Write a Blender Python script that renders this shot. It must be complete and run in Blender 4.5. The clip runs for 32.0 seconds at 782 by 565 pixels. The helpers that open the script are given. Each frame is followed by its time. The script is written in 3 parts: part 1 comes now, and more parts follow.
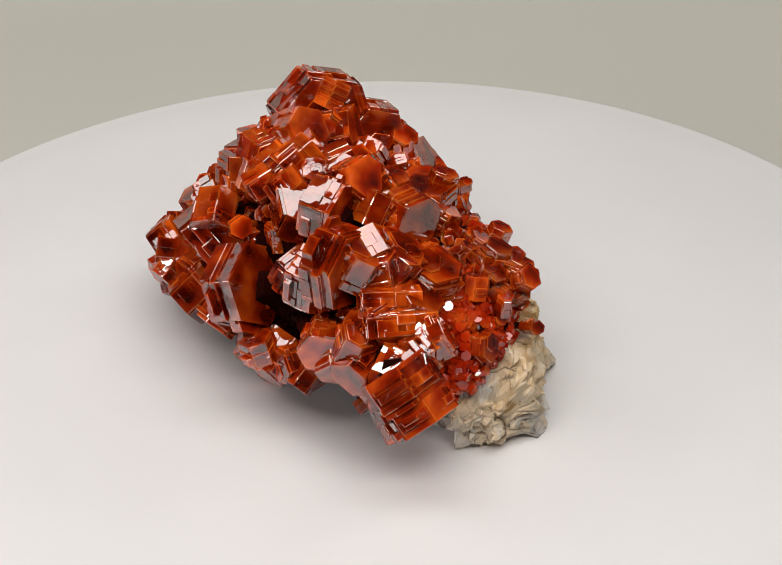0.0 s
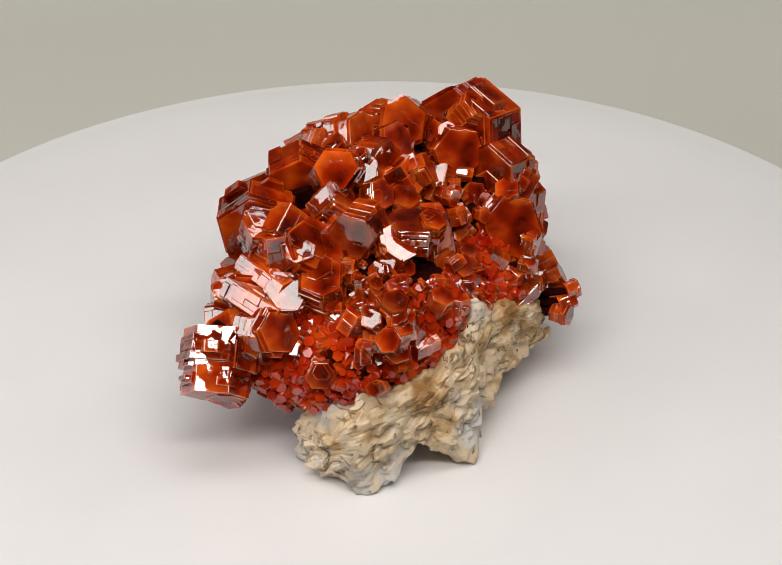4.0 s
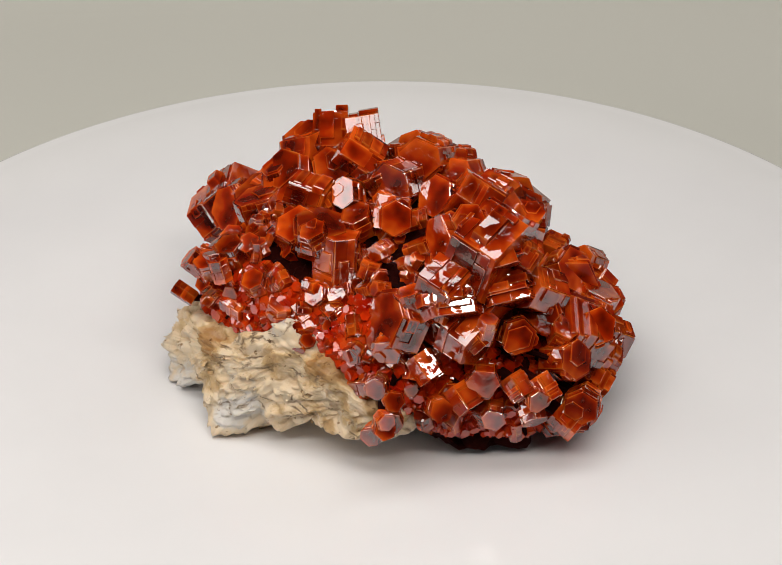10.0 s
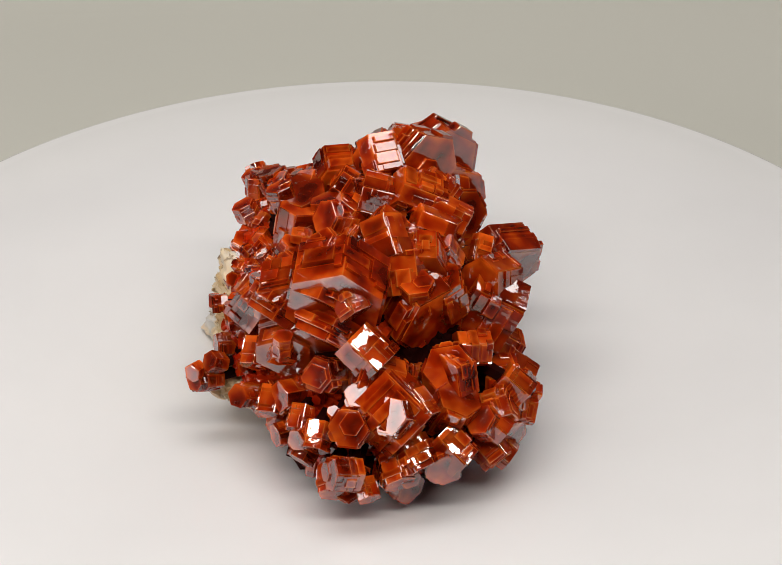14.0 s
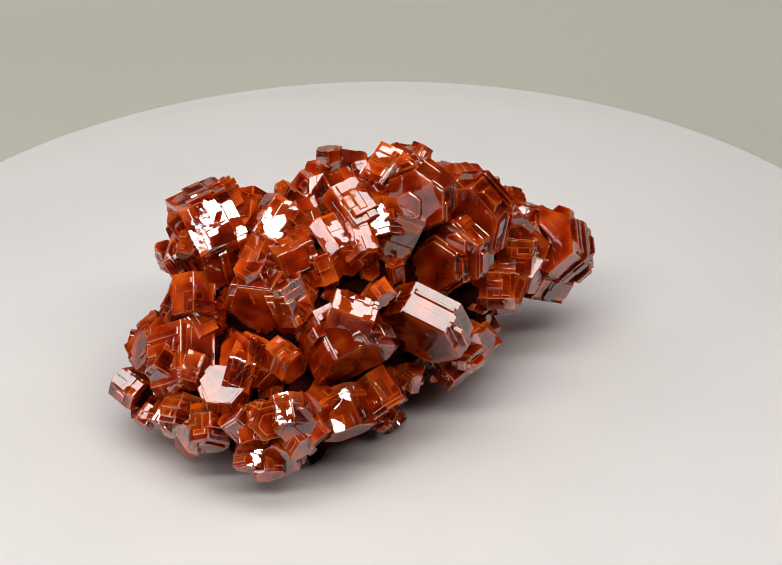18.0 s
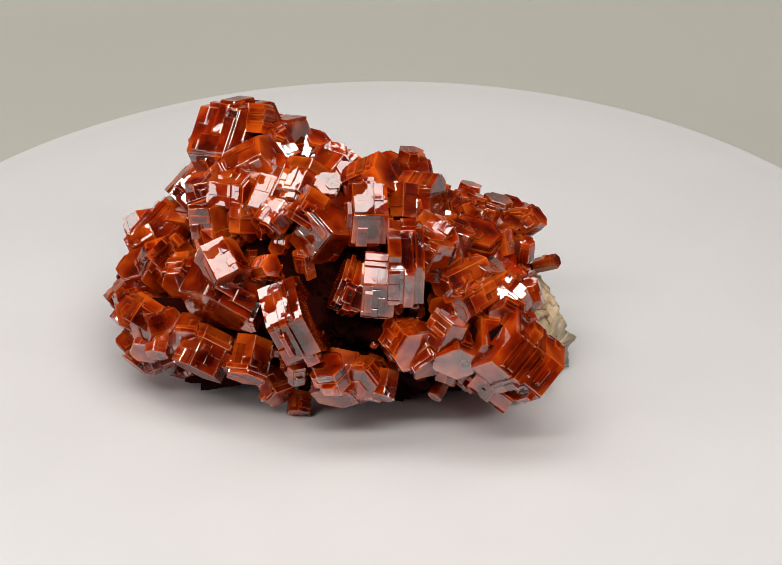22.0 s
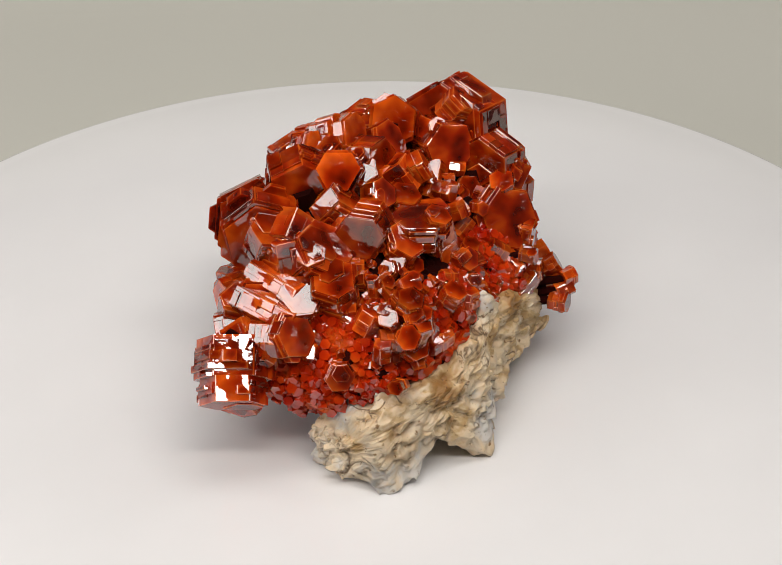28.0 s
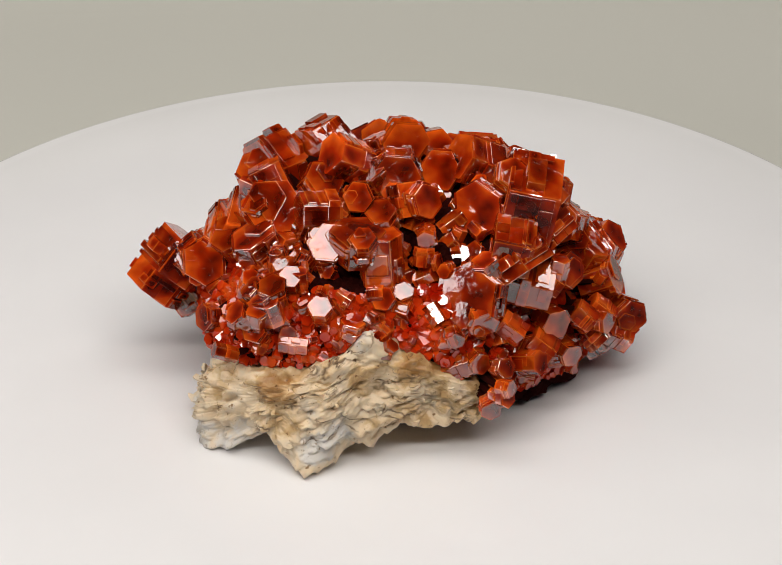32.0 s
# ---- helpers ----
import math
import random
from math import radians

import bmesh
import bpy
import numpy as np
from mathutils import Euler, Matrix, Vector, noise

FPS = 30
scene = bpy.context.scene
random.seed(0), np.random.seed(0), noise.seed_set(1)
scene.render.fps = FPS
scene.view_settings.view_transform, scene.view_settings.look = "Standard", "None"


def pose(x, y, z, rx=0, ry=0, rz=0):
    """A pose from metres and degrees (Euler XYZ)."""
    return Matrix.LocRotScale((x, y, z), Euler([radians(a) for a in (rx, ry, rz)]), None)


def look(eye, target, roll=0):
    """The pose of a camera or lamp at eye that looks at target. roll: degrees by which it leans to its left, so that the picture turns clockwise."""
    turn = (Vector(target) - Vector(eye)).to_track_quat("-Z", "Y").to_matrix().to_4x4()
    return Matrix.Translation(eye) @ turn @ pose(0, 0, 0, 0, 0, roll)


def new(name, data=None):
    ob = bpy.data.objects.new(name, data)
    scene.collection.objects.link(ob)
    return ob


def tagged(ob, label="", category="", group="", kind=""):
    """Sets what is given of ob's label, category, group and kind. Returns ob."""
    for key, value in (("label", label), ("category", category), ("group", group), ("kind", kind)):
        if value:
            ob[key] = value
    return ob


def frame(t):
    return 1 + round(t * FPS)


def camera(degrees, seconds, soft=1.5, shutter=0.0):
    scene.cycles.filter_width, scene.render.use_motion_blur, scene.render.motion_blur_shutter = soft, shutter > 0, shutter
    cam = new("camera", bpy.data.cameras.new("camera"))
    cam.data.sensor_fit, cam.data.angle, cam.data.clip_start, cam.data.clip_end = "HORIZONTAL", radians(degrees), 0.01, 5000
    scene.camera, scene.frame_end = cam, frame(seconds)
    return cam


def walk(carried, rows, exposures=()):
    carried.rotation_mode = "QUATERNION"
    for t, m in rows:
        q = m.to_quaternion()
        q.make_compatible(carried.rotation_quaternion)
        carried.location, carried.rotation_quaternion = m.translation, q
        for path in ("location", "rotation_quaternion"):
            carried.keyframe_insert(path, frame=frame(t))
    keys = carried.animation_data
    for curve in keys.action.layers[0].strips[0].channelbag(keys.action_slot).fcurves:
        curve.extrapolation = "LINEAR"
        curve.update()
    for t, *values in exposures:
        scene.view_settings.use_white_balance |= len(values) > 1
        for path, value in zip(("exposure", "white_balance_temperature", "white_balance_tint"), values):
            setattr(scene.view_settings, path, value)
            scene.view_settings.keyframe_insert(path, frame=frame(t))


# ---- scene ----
MM = 0.001
TURN = -14.7341                      # degrees per second, clockwise seen from above

# camera: stands still on its stand
cam = camera(12, 32.0, soft=0.3)
STAND = pose(0, -0.38408, 0.27811, 55.464, 1.020, -1.149)
walk(cam, [(0.0, STAND), (32.0, STAND)])

# ---- world, lamps, exposure ----
scene.view_settings.exposure = 0.0
world = bpy.data.worlds.new("world")
scene.world = world
world.use_nodes = True
world.node_tree.nodes["Background"].inputs[0].default_value = (0.9, 0.95, 1.0, 1)
world.node_tree.nodes["Background"].inputs[1].default_value = 0.02


def area_lamp(name, eye, target, sx, sy, watts, colour):
    data = bpy.data.lights.new(name, "AREA")
    data.shape, data.size, data.size_y, data.energy, data.color = "RECTANGLE", sx, sy, watts, colour
    ob = new(name, data)
    ob.matrix_world = look(eye, target)
    return tagged(ob, "slim white LED bar of the light box", "lamp")


area_lamp("top_lamp", (0.0, -0.05, 0.44), (0.0, 0, 0), 0.46, 0.17, 1.02, (1.0, 0.975, 0.93))
area_lamp("front_lamp", (0.0, -0.27, 0.43), (0, -0.06, 0.01), 0.58, 0.05, 1.62, (1.0, 0.94, 0.87))
area_lamp("side_lamp", (-0.32, 0.10, 0.40), (0, -0.06, 0.01), 0.05, 0.22, 0.20, (1.0, 0.96, 0.89))
area_lamp("side_lamp", (0.32, 0.10, 0.40), (0, -0.06, 0.01), 0.05, 0.22, 0.19, (1.0, 0.93, 0.89))
area_lamp("low_lamp", (-0.40, -0.13, 0.15), (0, 0, 0.02), 0.30, 0.14, 0.50, (1.0, 0.95, 0.91))


# ---- materials ----
def material(name):
    m = bpy.data.materials.new(name)
    m.use_nodes = True
    nt = m.node_tree
    return m, nt, nt.nodes["Principled BSDF"]


def add(nt, kind, **values):
    n = nt.nodes.new(kind)
    for k, v in values.items():
        n.inputs[k.replace("_", " ")].default_value = v
    return n


def ramp(nt, source, *stops):
    r = nt.nodes.new("ShaderNodeValToRGB")
    el = r.color_ramp.elements
    while len(el) < len(stops):
        el.new(0.5)
    for e, (p, c) in zip(el, stops):
        e.position, e.color = p, (*c, 1)
    nt.links.new(source, r.inputs[0])
    return r


def coords(nt):
    c = nt.nodes.new("ShaderNodeTexCoord")
    return c.outputs["Object"]


def cloth_material(name, colour):
    m, nt, b = material(name)
    n = add(nt, "ShaderNodeTexNoise", Scale=9.0, Detail=4.0)
    nt.links.new(coords(nt), n.inputs["Vector"])
    r = ramp(nt, n.outputs[0], (0.3, [c * 0.97 for c in colour]), (0.7, colour))
    nt.links.new(r.outputs[0], b.inputs["Base Color"])
    b.inputs["Roughness"].default_value = 0.9
    return m


def disc_material():
    m, nt, b = material("white_gloss_plastic")
    n = add(nt, "ShaderNodeTexNoise", Scale=60.0, Detail=3.0)
    nt.links.new(coords(nt), n.inputs["Vector"])
    r = ramp(nt, n.outputs[0], (0.3, (0.75, 0.745, 0.76)), (0.7, (0.77, 0.765, 0.78)))
    nt.links.new(r.outputs[0], b.inputs["Base Color"])
    b.inputs["Roughness"].default_value = 0.16
    return m


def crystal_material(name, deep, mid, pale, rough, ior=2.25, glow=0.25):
    """Deep red, cloudy core; glow of light through the edges is painted in orange."""
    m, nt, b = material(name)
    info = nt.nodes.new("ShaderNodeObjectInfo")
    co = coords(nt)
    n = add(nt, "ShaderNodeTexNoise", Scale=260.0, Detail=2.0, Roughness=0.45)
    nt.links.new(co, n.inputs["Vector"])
    # vertex layer that paints translucent glow along the edges of each face
    edge_glow = nt.nodes.new("ShaderNodeAttribute")
    edge_glow.attribute_name = "edge_glow"
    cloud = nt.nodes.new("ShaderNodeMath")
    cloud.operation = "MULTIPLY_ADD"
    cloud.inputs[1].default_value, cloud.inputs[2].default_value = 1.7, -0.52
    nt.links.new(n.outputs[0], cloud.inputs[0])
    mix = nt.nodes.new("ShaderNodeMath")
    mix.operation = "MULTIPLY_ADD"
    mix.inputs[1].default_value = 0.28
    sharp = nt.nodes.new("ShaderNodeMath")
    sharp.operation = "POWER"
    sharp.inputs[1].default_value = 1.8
    nt.links.new(edge_glow.outputs["Fac"], sharp.inputs[0])
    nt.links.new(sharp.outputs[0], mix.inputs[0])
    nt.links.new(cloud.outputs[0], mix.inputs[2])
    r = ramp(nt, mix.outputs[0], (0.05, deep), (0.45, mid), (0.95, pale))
    hsv = add(nt, "ShaderNodeHueSaturation")
    vary = nt.nodes.new("ShaderNodeMapRange")
    vary.inputs[3].default_value, vary.inputs[4].default_value = 0.55, 1.2
    nt.links.new(info.outputs["Random"], vary.inputs[0])
    nt.links.new(vary.outputs[0], hsv.inputs["Value"])
    nt.links.new(r.outputs[0], hsv.inputs["Color"])
    nt.links.new(hsv.outputs[0], b.inputs["Base Color"])
    b.inputs["Roughness"].default_value = rough
    b.inputs["IOR"].default_value = ior
    b.inputs["Subsurface Weight"].default_value = glow
    b.inputs["Subsurface Radius"].default_value = (1.0, 0.24, 0.06)
    b.inputs["Subsurface Scale"].default_value = 0.0012
    fine = add(nt, "ShaderNodeTexNoise", Scale=1300.0, Detail=3.0)
    nt.links.new(co, fine.inputs["Vector"])
    # growth lines run round the prism
    squash = nt.nodes.new("ShaderNodeVectorMath")
    squash.operation = "MULTIPLY"
    squash.inputs[1].default_value = (130.0, 130.0, 2600.0)
    nt.links.new(co, squash.inputs[0])
    lines = add(nt, "ShaderNodeTexNoise", Scale=1.0, Detail=2.0)
    nt.links.new(squash.outputs[0], lines.inputs["Vector"])
    both = nt.nodes.new("ShaderNodeMath")
    both.operation = "MULTIPLY_ADD"
    both.inputs[1].default_value = 0.5
    nt.links.new(lines.outputs[0], both.inputs[0])
    nt.links.new(fine.outputs[0], both.inputs[2])
    bump = add(nt, "ShaderNodeBump", Strength=0.03, Distance=0.0002)
    nt.links.new(both.outputs[0], bump.inputs["Height"])
    # blocky little growth steps
    cells = add(nt, "ShaderNodeTexVoronoi", Scale=650.0, Randomness=0.9)
    cells.distance = "CHEBYCHEV"
    nt.links.new(co, cells.inputs["Vector"])
    stepped = add(nt, "ShaderNodeBump", Strength=0.45, Distance=0.00007)
    nt.links.new(cells.outputs["Color"], stepped.inputs["Height"])
    nt.links.new(bump.outputs[0], stepped.inputs["Normal"])
    # every little block lies a few degrees out of line
    tilt = nt.nodes.new("ShaderNodeVectorMath")
    tilt.operation = "MULTIPLY_ADD"
    tilt.inputs[1].default_value, tilt.inputs[2].default_value = (0.12, 0.12, 0.12), (-0.06, -0.06, -0.06)
    nt.links.new(cells.outputs["Color"], tilt.inputs[0])
    # more on the sides than on the smooth end faces
    flat = nt.nodes.new("ShaderNodeSeparateXYZ")
    nt.links.new(nt.nodes["Texture Coordinate"].outputs["Normal"], flat.inputs[0])
    end = nt.nodes.new("ShaderNodeMath")
    end.operation = "ABSOLUTE"
    nt.links.new(flat.outputs[2], end.inputs[0])
    side = nt.nodes.new("ShaderNodeMapRange")
    side.inputs[3].default_value, side.inputs[4].default_value = 1.0, 0.15
    nt.links.new(end.outputs[0], side.inputs[0])
    share = nt.nodes.new("ShaderNodeVectorMath")
    share.operation = "SCALE"
    nt.links.new(tilt.outputs[0], share.inputs[0])
    nt.links.new(side.outputs[0], share.inputs["Scale"])
    total = nt.nodes.new("ShaderNodeVectorMath")
    nt.links.new(stepped.outputs[0], total.inputs[0])
    nt.links.new(share.outputs[0], total.inputs[1])
    unit = nt.nodes.new("ShaderNodeVectorMath")
    unit.operation = "NORMALIZE"
    nt.links.new(total.outputs[0], unit.inputs[0])
    nt.links.new(unit.outputs[0], b.inputs["Normal"])
    return m


def rock_material():
    """Cream and white-grey patches, ochre stains, thin brown cracks between flakes."""
    m, nt, b = material("pale_flaky_rock")
    co = coords(nt)
    warp = add(nt, "ShaderNodeTexNoise", Scale=260.0, Detail=3.0)
    nt.links.new(co, warp.inputs["Vector"])
    push = nt.nodes.new("ShaderNodeVectorMath")
    push.operation = "MULTIPLY_ADD"
    push.inputs[1].default_value = (0.004, 0.004, 0.004)
    nt.links.new(warp.outputs["Color"], push.inputs[0])
    nt.links.new(co, push.inputs[2])
    bent = push.outputs[0]
    big = add(nt, "ShaderNodeTexNoise", Scale=110.0, Detail=5.0, Roughness=0.6)
    nt.links.new(bent, big.inputs["Vector"])
    tint = ramp(nt, big.outputs[0], (0.33, (0.34, 0.17, 0.05)), (0.41, (0.55, 0.37, 0.18)), (0.47, (0.73, 0.57, 0.38)), (0.55, (0.65, 0.54, 0.40)), (0.61, (0.64, 0.60, 0.55)))
    stretch = nt.nodes.new("ShaderNodeVectorMath")
    stretch.operation = "MULTIPLY"
    stretch.inputs[1].default_value = (0.8, 0.55, 1.7)
    nt.links.new(bent, stretch.inputs[0])
    crack = add(nt, "ShaderNodeTexVoronoi", Scale=300.0)
    crack.feature = "DISTANCE_TO_EDGE"
    nt.links.new(stretch.outputs[0], crack.inputs["Vector"])
    thin = ramp(nt, crack.outputs[0], (0.0, (1, 1, 1)), (0.07, (0, 0, 0)))
    where = add(nt, "ShaderNodeTexNoise", Scale=200.0, Detail=4.0)
    nt.links.new(co, where.inputs["Vector"])
    some = ramp(nt, where.outputs[0], (0.51, (0, 0, 0)), (0.58, (1, 1, 1)))
    both = nt.nodes.new("ShaderNodeMath")
    both.operation = "MULTIPLY"
    nt.links.new(thin.outputs[0], both.inputs[0])
    nt.links.new(some.outputs[0], both.inputs[1])
    mix = nt.nodes.new("ShaderNodeMix")
    mix.data_type = "RGBA"
    mix.inputs[7].default_value = (0.17, 0.10, 0.05, 1)
    nt.links.new(both.outputs[0], mix.inputs[0])
    nt.links.new(tint.outputs[0], mix.inputs[6])
    fleck = add(nt, "ShaderNodeTexNoise", Scale=1100.0, Detail=4.0, Roughness=0.6)
    nt.links.new(co, fleck.inputs["Vector"])
    spots = ramp(nt, fleck.outputs[0], (0.30, (0.35, 0.24, 0.13)), (0.38, (1, 1, 1)))
    final = nt.nodes.new("ShaderNodeMix")
    final.data_type, final.blend_type = "RGBA", "MULTIPLY"
    final.inputs[0].default_value = 1.0
    nt.links.new(mix.outputs[2], final.inputs[6])
    nt.links.new(spots.outputs[0], final.inputs[7])
    nt.links.new(final.outputs[2], b.inputs["Base Color"])
    b.inputs["Roughness"].default_value = 0.42
    b.inputs["Subsurface Weight"].default_value = 0.25
    b.inputs["Subsurface Radius"].default_value = (1.0, 0.8, 0.55)
    b.inputs["Subsurface Scale"].default_value = 0.0006
    f = add(nt, "ShaderNodeTexNoise", Scale=700.0, Detail=7.0, Roughness=0.65)
    nt.links.new(stretch.outputs[0], f.inputs["Vector"])
    drop = nt.nodes.new("ShaderNodeMath")
    drop.operation = "SUBTRACT"
    nt.links.new(f.outputs[0], drop.inputs[0])
    nt.links.new(both.outputs[0], drop.inputs[1])
    bump = add(nt, "ShaderNodeBump", Strength=0.45, Distance=0.00022)
    nt.links.new(drop.outputs[0], bump.inputs["Height"])
    nt.links.new(bump.outputs[0], b.inputs["Normal"])
    return m


CLOTH = cloth_material("grey_beige_paper", (0.53, 0.525, 0.48))
ROOM = cloth_material("dim_grey_wall", (0.045, 0.044, 0.042))
DISC = disc_material()
RED = crystal_material("red_orange_crystal", (0.06, 0.0016, 0.0003), (0.34, 0.019, 0.001), (0.78, 0.115, 0.007), 0.03)
# paler copy for the bevels, glow of lit thin edges put into its colour
RIM = crystal_material("edge_glow_orange", (0.22, 0.014, 0.001), (0.50, 0.065, 0.005), (0.72, 0.17, 0.02), 0.06, 2.25, 0.25)
# filler between the crystals: shade of the gaps is painted in as near-black
CRUST = crystal_material("gap_shade_crust", (0.010, 0.0007, 0.0003), (0.022, 0.0014, 0.0005), (0.035, 0.002, 0.0006), 0.9, 1.15, 0.0)
DRUSE = crystal_material("bright_red_druse", (0.42, 0.010, 0.001), (0.66, 0.040, 0.003), (0.82, 0.13, 0.012), 0.04, 1.75)
ROCK = rock_material()


# ---- helpers for parts ----
def mesh_of(name, bm, *materials):
    me = bpy.data.meshes.new(name)
    bm.to_mesh(me)
    bm.free()
    for m in materials:
        me.materials.append(m)
    return me


def part(name, bm, mats, parent, label="", m=None):
    mats = mats if isinstance(mats, tuple) else (mats,)
    ob = new(name, mesh_of(name, bm, *mats))
    ob.parent = parent
    if m is not None:
        ob.matrix_local = m
    return tagged(ob, label)


def lathe(profile, seg=192):
    bm = bmesh.new()
    rings = []
    for r, z in profile:
        if r == 0:
            rings.append([bm.verts.new((0, 0, z))])
        else:
            rings.append([bm.verts.new((r * math.cos(2 * math.pi * i / seg), r * math.sin(2 * math.pi * i / seg), z)) for i in range(seg)])
    for a, b in zip(rings, rings[1:]):
        for i in range(seg):
            j = (i + 1) % seg
            if len(a) == 1:
                bm.faces.new((a[0], b[i], b[j]))
            elif len(b) == 1:
                bm.faces.new((a[i], b[0], a[j]))
            else:
                bm.faces.new((a[i], b[i], b[j], a[j]))
    for f in bm.faces:
        f.smooth = True
    bmesh.ops.recalc_face_normals(bm, faces=bm.faces)
    return bm


# ---- the light box and the turntable ----
def light_box():
    """One sheet of paper: floor, a curved sweep, back wall."""
    prof = [(-0.16, -0.022), (0.13, -0.022)]
    for i in range(1, 25):
        a = radians(90 * i / 24)
        prof.append((0.13 + 0.06 * math.sin(a), -0.022 + 0.06 * (1 - math.cos(a))))
    prof.append((0.19, 0.05))
    back = [(y + 0.002, zz - 0.0088) for y, zz in prof]
    bm = bmesh.new()
    sides = [[bm.verts.new((x, y, zz)) for y, zz in prof + back[::-1]] for x in (-0.16, 0.16)]
    n = len(sides[0])
    for i in range(n):
        j = (i + 1) % n
        bm.faces.new((sides[0][i], sides[1][i], sides[1][j], sides[0][j]))
    bmesh.ops.recalc_face_normals(bm, faces=bm.faces)
    ob = new("backdrop", mesh_of("backdrop", bm, CLOTH))
    tagged(ob, "plain grey-beige paper sweep behind the turntable", "backdrop", kind="structure")


def room():
    """A dim closed box round the stand: four walls, a ceiling, a floor, each with thickness."""
    for name, x0, x1, y0, y1, z0, z1 in (
        ("wall_west", -0.66, -0.6, -0.75, 0.5, -0.03, 0.7),
        ("wall_east", 0.6, 0.66, -0.75, 0.5, -0.03, 0.7),
        ("wall_south", -0.66, 0.66, -0.81, -0.75, -0.03, 0.7),
        ("wall_north", -0.66, 0.66, 0.5, 0.56, -0.03, 0.7),
        ("ceiling", -0.66, 0.66, -0.81, 0.56, 0.701, 0.76),
        ("floor", -0.66, 0.66, -0.81, 0.56, -0.09, -0.031),
    ):
        bm = bmesh.new()
        bmesh.ops.create_cube(bm, size=1, matrix=Matrix.Translation(((x0 + x1) / 2, (y0 + y1) / 2, (z0 + z1) / 2)) @ Matrix.Diagonal((x1 - x0, y1 - y0, z1 - z0, 1)))
        tagged(new(name, mesh_of(name, bm, ROOM)), "plain dim grey " + ("floor" if name == "floor" else "ceiling" if name == "ceiling" else "wall") + " of the closed box", "wall", kind="structure")


room()
light_box()
turntable = tagged(new("turntable"), "round white glossy plastic display turntable, slowly turning", "turntable")
dome = [(0.034 + 0.0430 * i / 32, -0.0040 * (i / 32) ** 3) for i in range(33)]
rim = [(0.0770 + 0.0026 * math.sin(radians(k)), -0.0040 - 0.0030 * (1 - math.cos(radians(k)))) for k in range(15, 106, 10)]
part("disc", lathe([(0, 0)] + dome + rim + [(0, -0.0078)]), DISC, turntable, "white glossy round plate", pose(0, 0, 0))
part("base", lathe([(0, -0.0078), (0.062, -0.0080), (0.062, -0.0218), (0, -0.0218)]), DISC, turntable)

specimen = tagged(new("mineral_specimen"), "red-orange hexagonal crystal cluster on pale beige rock", "mineral")


# ---- the crystals ----
def hexagon(rng, r, wobble):
    """Six corners of a slightly uneven hexagon, from its six side planes."""
    d = [r * 0.866 * (1 + rng.uniform(-wobble, wobble)) for _ in range(6)]
    pts = []
    for i in range(6):
        a0, a1 = math.radians(60 * i - 30), math.radians(60 * i + 30)
        det = math.cos(a0) * math.sin(a1) - math.sin(a0) * math.cos(a1)
        d0, d1 = d[i - 1], d[i]
        pts.append(((d0 * math.sin(a1) - d1 * math.sin(a0)) / det, (math.cos(a0) * d1 - math.cos(a1) * d0) / det))
    return pts


def prism(bm, pts, z0, z1, bevel, plain=False):
    """A prism with bevelled upper and upright edges (slot 1); a vertex layer for the painted edge glow runs from 1 at
    its edges to 0 inside its faces.
    """
    edge_glow = bm.verts.layers.float.get("edge_glow") or bm.verts.layers.float.new("edge_glow")
    n = len(pts)
    c = Vector((sum(p[0] for p in pts) / n, sum(p[1] for p in pts) / n))
    size = max((Vector(p) - c).length for p in pts)
    w = min(0.42 * size, 0.45 * (z1 - z0), 0.0014)
    columns = []
    for i in range(n):
        p, q, s = Vector(pts[i]), Vector(pts[i - 1]), Vector(pts[(i + 1) % n])
        columns += [(p + (q - p).normalized() * bevel, 1.0), (p + (s - p).normalized() * bevel, 1.0)]
        if not plain:
            k = min(w / (s - p).length, 0.4)
            columns += [(p.lerp(s, k), 0.0), (p.lerp(s, 1 - k), 0.0)]
    m, per = len(columns), 2 if plain else 4
    if plain:
        levels = [(z0, 0, 0, 0), (z1 - bevel, 0, 1, 1), (z1, bevel * 1.1, 1, 1), (z1, bevel * 1.1 + 0.35 * size, 0, 0)]
    else:
        levels = [(z0, 0, 1, 1), (z0 + w, 0, 0, 1), (z1 - bevel - w, 0, 0, 1), (z1 - bevel, 0, 1, 1), (z1, bevel * 1.1, 1, 1), (z1, bevel * 1.1 + w, 0, 0)]
    rings = []
    for z, inset, level, edge in levels:
        ring = []
        for v, side in columns:
            d = v - c
            v = c + d * (1 - inset / max(d.length, 1e-6))
            vert = bm.verts.new((v.x, v.y, z))
            vert[edge_glow] = max(level, edge * side)
            ring.append(vert)
        rings.append(ring)
    for k, (a, b) in enumerate(zip(rings, rings[1:])):
        for i in range(m):
            j = (i + 1) % m
            f = bm.faces.new((a[i], a[j], b[j], b[i]))
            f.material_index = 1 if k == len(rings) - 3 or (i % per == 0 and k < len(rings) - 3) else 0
    bm.faces.new(rings[-1])
    inner = []
    for (v, side), vert in zip(columns, rings[0]):
        d = v - c
        v = c + d * (1 - min(w, 0.5 * size) / max(d.length, 1e-6))
        inner.append(bm.verts.new((v.x, v.y, z0)))
    for i in range(m):
        j = (i + 1) % m
        bm.faces.new((inner[i], inner[j], rings[0][j], rings[0][i]))
    bm.faces.new(inner[::-1])


